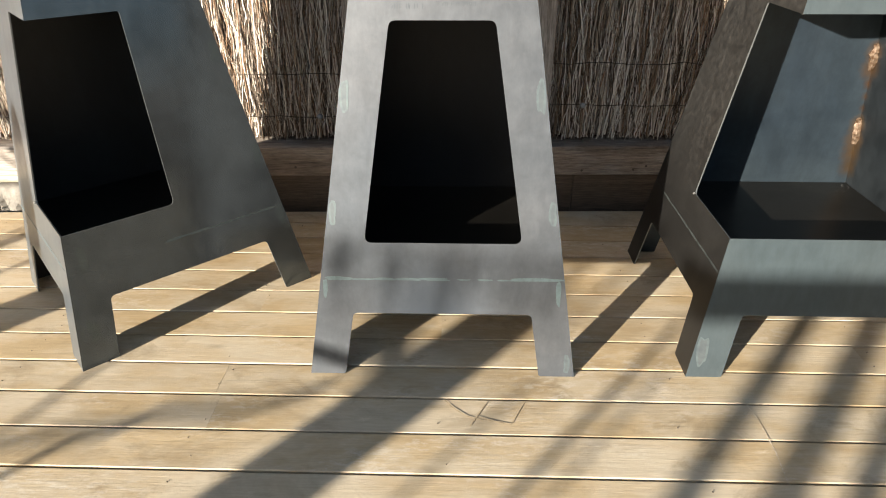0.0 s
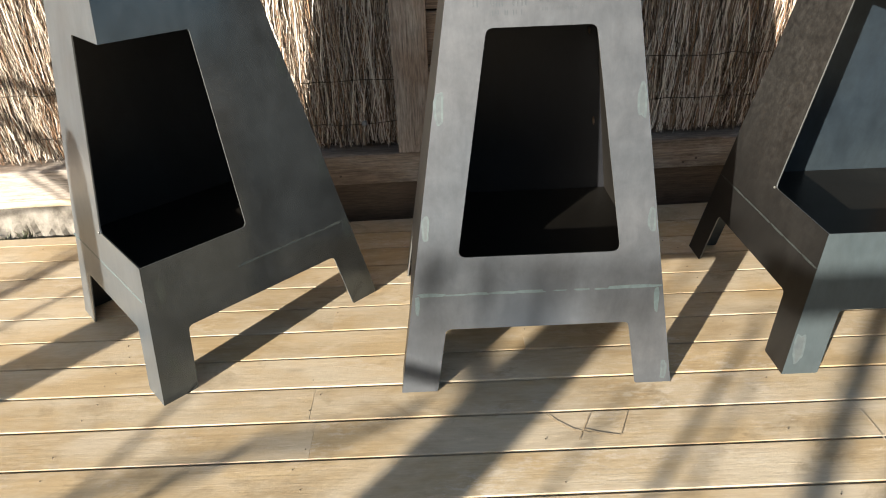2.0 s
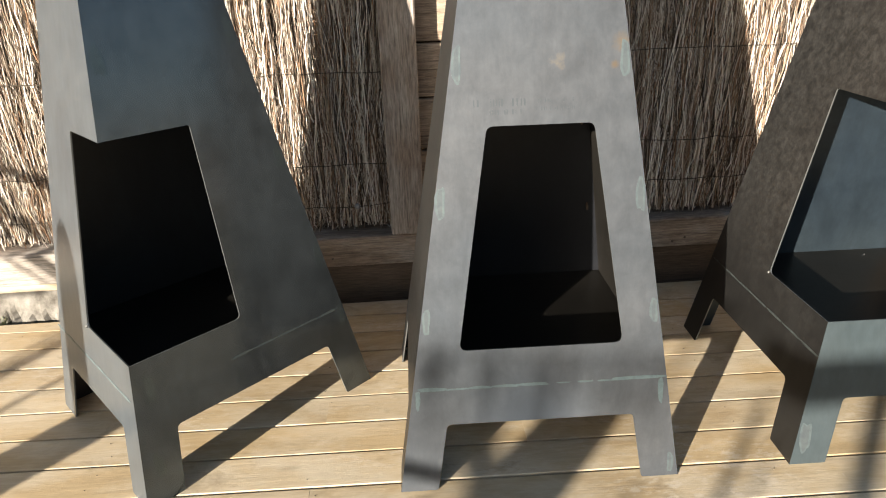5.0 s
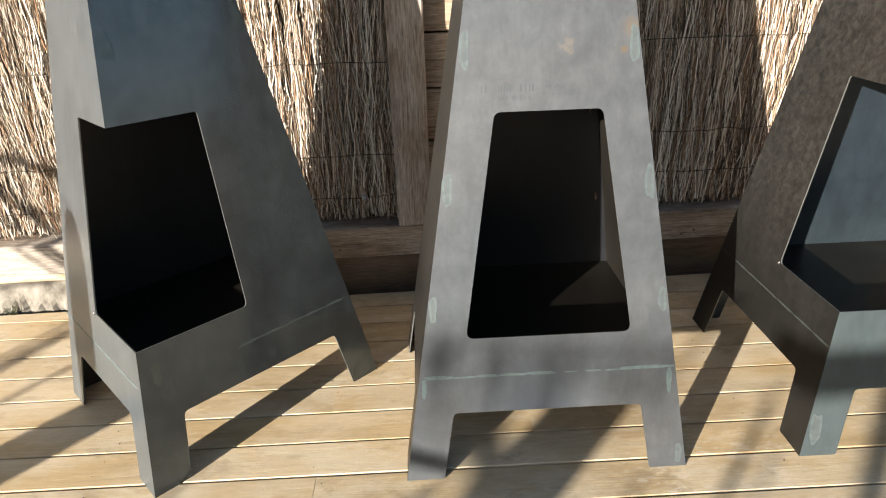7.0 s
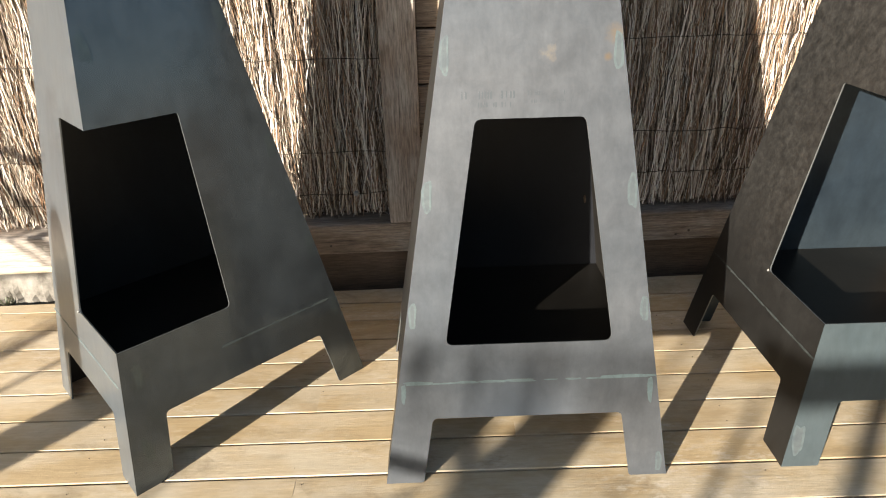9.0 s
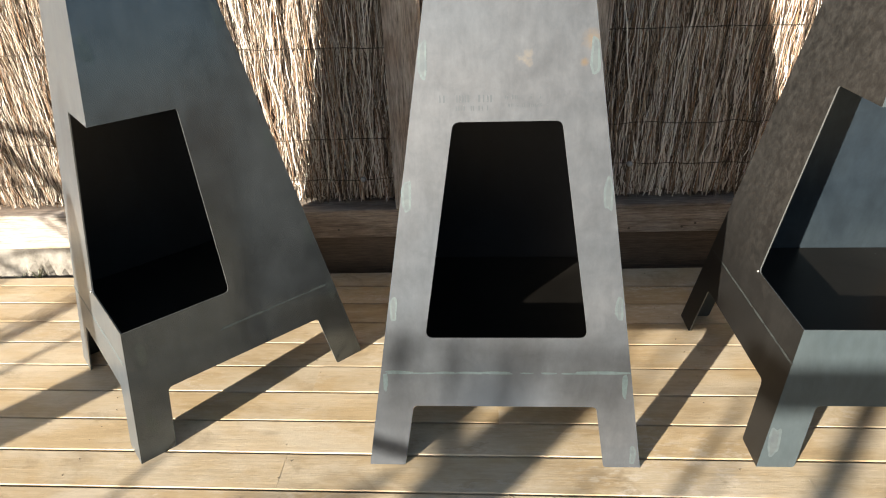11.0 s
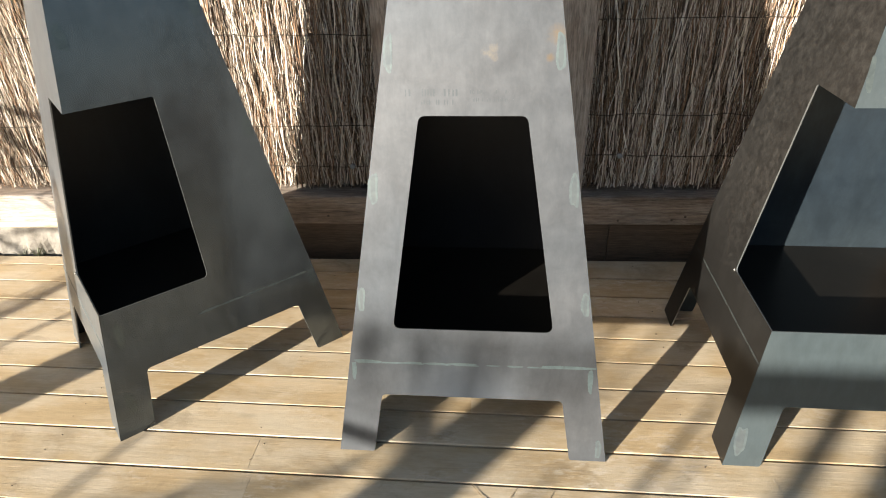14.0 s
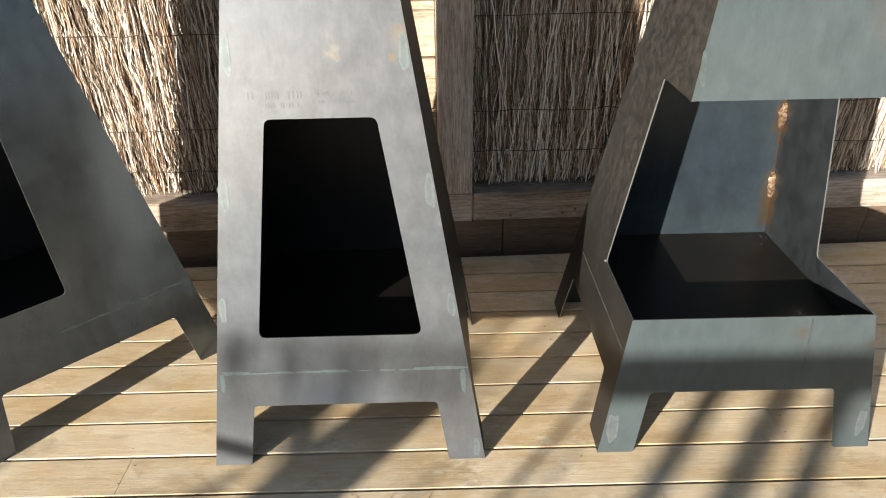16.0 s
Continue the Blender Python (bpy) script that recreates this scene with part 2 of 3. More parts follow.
link(_nt, ramp(_nt, _n, [(0.42, (0.33, 0.25, 0.16)), (0.56, (0.46, 0.36, 0.23))]), _b.inputs["Base Color"])
_b.inputs["Roughness"].default_value = 0.8
M_SCRATCH, _nt, _b = mat("scratched_wood")
_n = noise_tex(_nt, coords(_nt), 120.0, 4)
link(_nt, ramp(_nt, _n, [(0.45, (0.46, 0.37, 0.25)), (0.6, (0.62, 0.55, 0.44))]), _b.inputs["Base Color"])
_b.inputs["Roughness"].default_value = 0.8
M_NAIL, _nt, _b = mat("nail_head")
_b.inputs["Base Color"].default_value, _b.inputs["Roughness"].default_value, _b.inputs["Metallic"].default_value = (0.10, 0.08, 0.06, 1), 0.6, 0.4
M_STICK, _nt, _b = mat("brush_stick")
_geo = _nt.nodes.new("ShaderNodeNewGeometry")
_c = ramp(_nt, _geo.outputs["Random Per Island"], [(0.0, (0.045, 0.032, 0.023)), (0.28, (0.18, 0.128, 0.088)), (0.36, (0.36, 0.21, 0.115)), (0.46, (0.32, 0.245, 0.18)), (0.68, (0.60, 0.52, 0.43)), (0.85, (0.82, 0.75, 0.66)), (1.0, (0.92, 0.87, 0.80))])
_n = noise_tex(_nt, coords(_nt, (60, 60, 12)), 1.0, 4, 0.6)
_c = mix(_nt, 0.5, _c, ramp(_nt, _n, [(0.3, grey(0.3)), (0.7, grey(0.7))]), "OVERLAY")
link(_nt, _c, _b.inputs["Base Color"])
_b.inputs["Roughness"].default_value = 0.85
# near-black colour that stands for the shade between sticks and slats
M_GAP_SHADE, _nt, _b = mat("gap_shade")
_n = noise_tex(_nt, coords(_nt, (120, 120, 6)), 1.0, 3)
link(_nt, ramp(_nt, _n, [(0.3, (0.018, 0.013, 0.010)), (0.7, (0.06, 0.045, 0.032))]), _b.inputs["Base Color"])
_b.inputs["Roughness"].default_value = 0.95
M_WIRE, _nt, _b = mat("wire")
_b.inputs["Base Color"].default_value, _b.inputs["Roughness"].default_value, _b.inputs["Metallic"].default_value = (0.08, 0.065, 0.05, 1), 0.6, 0.5
M_SCREW, _nt, _b = mat("zinc_screw")
_b.inputs["Base Color"].default_value, _b.inputs["Roughness"].default_value, _b.inputs["Metallic"].default_value = (0.33, 0.35, 0.37, 1), 0.5, 0.5
M_CONC, _nt, _b = mat("pale_concrete")
_n = noise_tex(_nt, coords(_nt), 14.0, 8, 0.7)
link(_nt, ramp(_nt, _n, [(0.34, (0.08, 0.07, 0.056)), (0.5, (0.18, 0.165, 0.14)), (0.72, (0.30, 0.28, 0.245))]), _b.inputs["Base Color"])
_b.inputs["Roughness"].default_value = 0.9
bump(_nt, _b, _n, 0.4, 0.004)
M_GROUND, _nt, _b = mat("soil")
_n = noise_tex(_nt, coords(_nt), 3.0, 8, 0.7)
link(_nt, ramp(_nt, _n, [(0.3, (0.10, 0.085, 0.05)), (0.7, (0.22, 0.19, 0.13))]), _b.inputs["Base Color"])
_b.inputs["Roughness"].default_value = 0.95


# ---- mesh helpers ----
SHEETS = {}
def obj(name, verts, faces, material, parent=None, label=""):
    me = bpy.data.meshes.new(name)
    me.from_pydata([tuple(v) for v in verts], [], faces)
    me.materials.append(material)
    me.update()
    ob = new(name, me)
    if parent is not None:
        ob.parent = parent
    if label:
        ob["label"] = label
    return ob


def bevel_box_mesh(name, sx, sy, sz, r, material, long_only=False):
    bm = bmesh.new()
    bmesh.ops.create_cube(bm, size=1.0)
    bmesh.ops.scale(bm, vec=(sx, sy, sz), verts=bm.verts)
    if r > 0:
        edges = [e for e in bm.edges if not long_only or abs(e.verts[0].co.x - e.verts[1].co.x) > 0.5 * sx]
        bmesh.ops.bevel(bm, geom=edges, offset=r, segments=1, affect="EDGES", profile=0.5)
    me = bpy.data.meshes.new(name)
    bm.to_mesh(me)
    bm.free()
    me.materials.append(material)
    return me


def box(name, lo, hi, r, material, parent=None, label=""):
    lo, hi = Vector(lo), Vector(hi)
    s = hi - lo
    ob = new(name, bevel_box_mesh(name, s.x, s.y, s.z, r, material))
    ob.location = (lo + hi) / 2
    ob.parent = parent
    if label:
        ob["label"] = label
    return ob


def fillet(pts, radii, n=4):
    """A closed outline with some corners rounded."""
    out = []
    k = len(pts)
    for i, (p, r) in enumerate(zip(pts, radii)):
        p = Vector(p)
        if r <= 0:
            out.append(p)
            continue
        a, b = (Vector(pts[i - 1]) - p).normalized(), (Vector(pts[(i + 1) % k]) - p).normalized()
        t = r / math.tan(a.angle(b) / 2)
        p0, p1 = p + a * t, p + b * t
        for j in range(n + 1):
            f = j / n
            out.append(p0 * (1 - f) ** 2 + p * 2 * f * (1 - f) + p1 * f * f)
    return out


def plate(name, outline, holes, place, normal, thick, material, parent, label=""):
    """Sheet cut to a flat outline with holes; place maps (u, z) to the thing's own space, the thickness goes against normal."""
    bm = bmesh.new()
    loops = []
    for pts in [outline] + list(holes):
        vs = [bm.verts.new(place(p[0], p[1])) for p in pts]
        for i in range(len(vs)):
            bm.edges.new((vs[i - 1], vs[i]))
        loops.append([v.co.copy() for v in vs])
    bmesh.ops.triangle_fill(bm, edges=bm.edges[:], use_beauty=True, use_dissolve=False, normal=normal)
    front = [[v.co.copy() for v in f.verts] for f in bm.faces]
    bm.free()
    verts, faces, off = [], [], -Vector(normal).normalized() * thick
    flat = 2 * len(front)
    for f in front:
        i = len(verts)
        nrm = (f[1] - f[0]).cross(f[2] - f[0])
        if nrm.dot(Vector(normal)) < 0:
            f = f[::-1]
        verts += f + [c + off for c in f]
        faces += [(i, i + 1, i + 2), (i + 5, i + 4, i + 3)]
    for lp in loops:
        for a, b in zip(lp, lp[1:] + lp[:1]):
            i = len(verts)
            verts += [a, b, b + off, a + off]
            faces.append((i, i + 1, i + 2, i + 3))
    ob = obj(name, verts, faces, material, parent, label)
    SHEETS[(parent.name, name)] = ob
    ob.data.materials.append(M_EDGE)
    for i, poly in enumerate(ob.data.polygons):
        poly.material_index = 0 if i < flat else 1
    bm = bmesh.new()
    bm.from_mesh(ob.data)
    bmesh.ops.remove_doubles(bm, verts=bm.verts[:], dist=1e-5)
    bmesh.ops.recalc_face_normals(bm, faces=bm.faces[:])
    bm.to_mesh(ob.data)
    bm.free()
    return ob


def tube(name, pts, r, material, parent=None, sides=5):
    verts, faces = [], []
    for i, p in enumerate(pts):
        t = (Vector(pts[min(i + 1, len(pts) - 1)]) - Vector(pts[max(i - 1, 0)])).normalized()
        a = t.cross(Vector((0.12, 0.3, 1) if abs(t.z) < 0.9 else (1, 0, 0))).normalized()
        b = t.cross(a)
        for k in range(sides):
            q = 2 * math.pi * k / sides
            verts.append(Vector(p) + r * (a * math.cos(q) + b * math.sin(q)))
    for i in range(len(pts) - 1):
        for k in range(sides):
            faces.append((i * sides + k, i * sides + (k + 1) % sides, (i + 1) * sides + (k + 1) % sides, (i + 1) * sides + k))
    faces += [tuple(range(sides))[::-1], tuple(range(len(verts) - sides, len(verts)))]
    return obj(name, verts, faces, material, parent)


# ---- fire pits ----
class Shell:
    """A tapering four-sided shell: half width a, front depth bf, back depth bb, each with its taper per metre of height."""

    def __init__(self, a, sa, bf, sf, bb, sb, top=1.36):
        self.p = (a, sa, bf, sf, bb, sb)
        self.top = top

    def corner(self, su, sv, z):
        a, sa, bf, sf, bb, sb = self.p
        return Vector((su * (a - sa * z), -(bf - sf * z) if sv < 0 else bb - sb * z, z))

    def face(self, which):
        """The two corners of a face from its left to its right, seen from outside."""
        return {"front": ((-1, -1), (1, -1)), "right": ((1, -1), (1, 1)), "back": ((1, 1), (-1, 1)), "left": ((-1, 1), (-1, -1))}[which]

    def frame_of(self, which):
        k0, k1 = self.face(which)
        def mid(z): return (self.corner(*k0, z) + self.corner(*k1, z)) / 2
        along = (self.corner(*k1, 0) - self.corner(*k0, 0)).normalized()
        def half(z): return (self.corner(*k1, z) - self.corner(*k0, z)).length / 2
        up = mid(1) - mid(0)
        return (lambda u, z: mid(z) + along * u), half, along.cross(up).normalized()


LEG_W, LEG_H, THICK = 0.076, 0.142, 0.003


def leg_outline(half, top, cut_left=None, cut_right=None):
    """Outline of a side sheet with two legs; cut_*: (z0, w0, z1, w1) openings that start at that corner."""
    h = half
    pts = [(-h(0), 0), (-h(0) + LEG_W, 0), (-h(LEG_H) + LEG_W, LEG_H), (h(LEG_H) - LEG_W, LEG_H), (h(0) - LEG_W, 0), (h(0), 0)]
    rad = [0.0, 0.006, 0.012, 0.012, 0.006, 0.0]
    if cut_right:
        z0, w0, z1, w1 = cut_right
        pts += [(h(z0), z0), (h(z0) - w0, z0), (h(z1) - w1, z1), (h(z1), z1)]
        rad += [0, 0.012, 0.006, 0]
    pts += [(h(top), top), (-h(top), top)]
    rad += [0, 0]
    if cut_left:
        z0, w0, z1, w1 = cut_left
        pts += [(-h(z1), z1), (-h(z1) + w1, z1), (-h(z0) + w0, z0), (-h(z0), z0)]
        rad += [0, 0.006, 0.012, 0]
    return fillet(pts, rad)


def sheet_of(parent, which, z):
    """The sheet of a pit that a mark lies on."""
    for name in (which + "_sheet", "front_skirt" if z < 0.5 else "hood"):
        if (parent.name, name) in SHEETS:
            return SHEETS[(parent.name, name)]
    return parent


def blob(shell, which, u, z, w, h, seed, parent, bend=0.3, material=None):
    """A ground-off weld: an uneven, thin patch on the sheet."""
    place, half, nrm = shell.frame_of(which)
    rnd = random.Random(seed)
    n = 28
    pts = []
    p1, p2, p3 = (rnd.uniform(0, 6.28) for _ in range(3))
    for i in range(n):
        a = 2 * math.pi * i / n
        c, sn = math.cos(a), math.sin(a)
        k = 1 + bend * (0.35 * math.sin(2 * a + p1) + 0.3 * math.sin(3 * a + p2) + 0.2 * math.sin(5 * a + p3))
        pts.append((u + 0.5 * w * k * math.copysign(abs(c) ** 0.7, c), z + 0.5 * h * k * math.copysign(abs(sn) ** 0.7, sn)))
    rim = min(0.0042, 0.3 * min(w, h))
    ku, kz = 1 - 2 * rim / w, 1 - 2 * rim / h
    inner = [(u + (p[0] - u) * ku, z + (p[1] - z) * kz) for p in pts]
    verts = [place(*p) + nrm * 0.00035 for p in pts] + [place(*p) + nrm * 0.00035 for p in inner] + [place(*p) - nrm * 0.0004 for p in pts]
    faces = []
    for i in range(n):
        j = (i + 1) % n
        faces += [(i, j, n + j, n + i), (i, 2 * n + i, 2 * n + j, j)]
    faces.append(tuple(range(n, 2 * n)))
    m = material or (M_LINE if min(w, h) < 0.011 else M_MARK)
    ob = obj("weld_mark", verts, faces, m, sheet_of(parent, which, z), "pale ground-down weld")
    if m is M_MARK:
        ob.data.materials.append(M_GROUND_STEEL)
        ob.data.polygons[len(faces) - 1].material_index = 1
    return ob


def stamp(shell, which, u0, u1, z, h, seed, parent):
    """A row of faint ink bars, as of a mill stamp that cannot be read."""
    place, half, nrm = shell.frame_of(which)
    rnd, u = random.Random(seed), u0
    while u < u1:
        w = rnd.uniform(0.12, 0.3) * h
        if rnd.random() < 0.6:
            q = [(u, z), (u + w, z), (u + w, z + h * rnd.uniform(0.85, 1)), (u, z + h)]
            verts = [place(*p) + nrm * 0.0003 for p in q] + [place(*p) - nrm * 0.0003 for p in q]
            obj("stamp_bar", verts, [(0, 1, 2, 3), (0, 4, 5, 1), (1, 5, 6, 2), (2, 6, 7, 3), (3, 7, 4, 0)], M_INK, sheet_of(parent, which, z), "faint grey ink bar")
        u += w + h * rnd.uniform(0.15, 0.45)


def bead(p, axis, ln, r, seed, parent):
    """A lumpy weld bead along axis from p."""
    rnd = random.Random(seed)
    pts = [Vector(p) + Vector(axis) * ln * i / 8 + Vector((rnd.uniform(-1, 1), rnd.uniform(-1, 1), 0)) * r * 0.25 for i in range(9)]
    ob = tube("weld_bead", pts, r, M_BEAD, parent, 7)
    for i, v in enumerate(ob.data.vertices):
        k = i // 7
        c = pts[k]
        v.co = c + (v.co - c) * (0.45 + 0.75 * math.sin(math.pi * (k + 0.6) / 9.4)) * rnd.uniform(0.8, 1.15)
    ob["label"] = "rusty weld bead"


def tack(p, r, parent):
    """A small bright tack weld, a flattened lump."""
    bm = bmesh.new()
    bmesh.ops.create_icosphere(bm, subdivisions=2, radius=r)
    rnd = random.Random(int(1000 * abs(p.x)))
    for v in bm.verts:
        v.co = Vector(p) + Vector((v.co.x * 1.1, v.co.y * 0.9, v.co.z * 1.3)) * rnd.uniform(0.85, 1.1)
    me = bpy.data.meshes.new("tack_weld")
    bm.to_mesh(me)
    bm.free()
    me.materials.append(M_TACK)
    ob = new("tack_weld", me)
    ob.parent = parent
    ob["label"] = "small bright tack weld"


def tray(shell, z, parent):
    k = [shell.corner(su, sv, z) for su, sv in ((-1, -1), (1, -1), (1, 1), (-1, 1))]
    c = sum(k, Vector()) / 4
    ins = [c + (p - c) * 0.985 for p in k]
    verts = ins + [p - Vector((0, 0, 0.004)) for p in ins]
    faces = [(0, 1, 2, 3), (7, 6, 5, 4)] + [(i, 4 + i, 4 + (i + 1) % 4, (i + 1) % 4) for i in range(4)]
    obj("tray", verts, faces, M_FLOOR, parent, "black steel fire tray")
    t = shell.top
    k = [shell.corner(su, sv, t) for su, sv in ((-1, -1), (1, -1), (1, 1), (-1, 1))]
    verts = k + [p - Vector((0, 0, 0.003)) for p in k]
    obj("cap", verts, faces, M_STEEL_L, parent)


def thing(name, x, y, rot, label, category, group=""):
    e = new(name)
    e.matrix_world = pose(x, y, 0, 0, 0, rot)
    return tagged(e, label, category, group)


# the pit with a window cut in one sheet
pit = thing("fire_pit", -0.0053, 1.2922, 0.2, "tapering grey steel fire pit with a trapezoid window cut in front", "fire pit", "fire pits on the deck")
SH = Shell(0.284, 0.158, 0.2599, 0.1925, 0.2599, 0.0864)
for w in ("front", "right", "back", "left"):
    place, half, nrm = SH.frame_of(w)
    holes = []
    if w == "front":
        holes = [fillet([(-0.157, 0.294), (0.160, 0.294), (0.095, 0.705), (-0.096, 0.705)], [0.014] * 4, 5)]
    plate(w + "_sheet", leg_outline(half, SH.top), holes, place, nrm, THICK, {"front": M_STEEL_C, "left": M_SIDE_R, "right": M_SHADED_BROWN}.get(w, M_SHADED), pit)
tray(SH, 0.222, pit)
h = SH.frame_of("front")[1]
for i, (z, ht, wd) in enumerate(((0.808, 0.056, 0.017), (0.575, 0.060, 0.017), (0.355, 0.048, 0.015))):
    blob(SH, "front", -h(z) + 0.0105, z, wd, ht, i, pit)
    blob(SH, "front", h(z) - 0.0105, z, wd, ht, 10 + i, pit)
for i, (u, z, wd, ht) in enumerate(((-0.213, 0.218, 0.056, 0.0075), (-0.241, 0.197, 0.009, 0.040), (-0.160, 0.2165, 0.050, 0.0035), (-0.118, 0.2175, 0.044, 0.005), (-0.070, 0.2175, 0.052, 0.005), (-0.015, 0.218, 0.062, 0.006),
                                    (0.045, 0.2175, 0.024, 0.003), (0.088, 0.2175, 0.034, 0.0035), (0.128, 0.217, 0.034, 0.003), (0.190, 0.219, 0.100, 0.0075), (0.239, 0.190, 0.010, 0.054), (0.266, 0.03, 0.012, 0.046))):
    blob(SH, "front", u, z, wd, ht, 30 + i, pit)

for z, ln in ((0.40, 0.02), (0.62, 0.015), (0.655, 0.02)):
    bead(SH.corner(1, 1, z) + Vector((-0.022, -0.004, 0)), (-0.158, -0.0864, 1.0), ln, 0.0026, int(z * 100), pit)
stamp(SH, "front", -0.125, -0.028, 0.738, 0.0125, 1, pit)
stamp(SH, "front", -0.012, 0.062, 0.742, 0.007, 2, pit)
stamp(SH, "front", -0.09, -0.03, 0.724, 0.0085, 3, pit)
stamp(SH, "front", 0.0, 0.07, 0.729, 0.006, 4, pit)

# the pit turned corner on, with an opening round its corner
pit = thing("fire_pit", -0.7464, 1.3954, 43.3, "dark grey steel fire pit with an opening cut round its corner", "fire pit", "fire pits on the deck")
SH = Shell(0.2864, 0.1715, 0.2446, 0.1594, 0.2481, 0.1198)
for w in ("front", "right", "back", "left"):
    place, half, nrm = SH.frame_of(w)
    cl = (0.297, 0.232, 0.700, 0.166) if w == "front" else None
    cr = (0.297, 0.216, 0.700, 0.144) if w == "left" else None
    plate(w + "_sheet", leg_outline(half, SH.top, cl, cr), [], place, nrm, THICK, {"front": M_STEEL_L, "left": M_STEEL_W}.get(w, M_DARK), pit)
tray(SH, 0.222, pit)

place, half, nrm = SH.frame_of("left")
tack(place(half(0.298) - 0.217, 0.297), 0.0030, pit)
h = SH.frame_of("front")[1]
for i, z in enumerate((0.86, 0.6, 0.36, 0.2)):
    blob(SH, "front", h(z) - 0.013, z, 0.018, 0.052, 50 + i, pit, material=M_FAINT_L)
    blob(SH, "front", -h(z) + 0.012, z - 0.03 if z > 0.7 else z - 0.12, 0.018, 0.052, 60 + i, pit, material=M_FAINT_L) if z > 0.7 or z < 0.4 else None
for i in range(7):
    blob(SH, "left", -0.20 + i * 0.062, 0.22, 0.060, 0.005, 170 + i, pit, material=M_LINE)
for i in range(5):
    blob(SH, "front", -0.02 + i * 0.056, 0.22, 0.053, 0.005, 70 + i, pit, material=M_FAINT)

# the pit open across its face and round both corners
pit = thing("fire_pit", 0.8082, 1.3093, -0.06, "grey steel fire pit, wide open front, rusty inner weld seams", "fire pit", "fire pits on the deck")
SH = Shell(0.2889, 0.1613, 0.269, 0.2104, 0.269, 0.0813)
Z0, Z1 = 0.304, 0.713
for w in ("right", "back", "left"):
    place, half, nrm = SH.frame_of(w)
    cl = (Z0, 0.216, Z1, 0.144) if w == "right" else None
    cr = (Z0, 0.216, Z1, 0.144) if w == "left" else None
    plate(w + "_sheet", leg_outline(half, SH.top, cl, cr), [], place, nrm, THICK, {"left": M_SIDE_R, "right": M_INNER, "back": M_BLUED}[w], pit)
place, half, nrm = SH.frame_of("front")
plate("front_skirt", leg_outline(half, Z0), [], place, nrm, THICK, M_STEEL_R, pit)
plate("hood", [(-half(Z1), Z1), (half(Z1), Z1), (half(SH.top), SH.top), (-half(SH.top), SH.top)], [], place, nrm, THICK, M_STEEL_R, pit)
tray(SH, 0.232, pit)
for i in range(7):
    blob(SH, "left", -0.19 + i * 0.066, 0.232, 0.064, 0.0045, 80 + i, pit, material=M_DIM)
blob(SH, "front", -SH.frame_of("front")[1](0.06) + 0.018, 0.06, 0.022, 0.07, 90, pit)
blob(SH, "front", SH.frame_of("front")[1](0.06) - 0.018, 0.06, 0.018, 0.06, 91, pit)
blob(SH, "front", -SH.frame_of("front")[1](0.76) + 0.007, 0.765, 0.010, 0.06, 92, pit, material=M_FAINT)
blob(SH, "front", 0.116, 0.232, 0.0035, 0.12, 93, pit, 0.5, M_DIM)
rnd = random.Random(6)
for su in (-1, 1):
    place, half, nrm = SH.frame_of("left" if su < 0 else "right")
    tack(place((half(Z0) - 0.218) * -su, Z0 - 0.001), 0.0030, pit)
sv, sf = [], []
for i in range(9):
    c = SH.corner(1, 1, 0.236) + Vector((-abs(rnd.gauss(0, 0.07)) - 0.008, -abs(rnd.gauss(0, 0.035)) - 0.008, 0))
    k, r = len(sv), rnd.uniform(0.0005, 0.0012)
    sv += [c + Vector(d) * r for d in ((1, 0, 0), (0, 1, 0), (-1, 0, 0), (0, -1, 0), (0, 0, 1.2), (0, 0, -2.0))]
    sf += [(k + j, k + (j + 1) % 4, k + 4) for j in range(4)] + [(k + (j + 1) % 4, k + j, k + 5) for j in range(4)]
tagged(obj("weld_spatter", sv, sf, M_TACK, pit), kind="stuff")
k0, k1 = SH.corner(1, 1, 0.2), SH.corner(1, 1, 1.2)
up = (k1 - k0)
for z, ln in ((0.345, 0.068), (0.535, 0.062), (0.76, 0.06)):
    c = SH.corner(1, 1, z) + Vector((-0.008, -0.008, 0))
    bead(c, up.normalized(), ln, 0.009, int(z * 100), pit)

# ---- fence ----
FX = pose(0, 1.855, 0, 0, 0, 1.6)      # the fence's own frame, y = 0 at the rail's face


def on_fence(ob):
    ob.matrix_world = FX @ ob.matrix_basis
    return ob


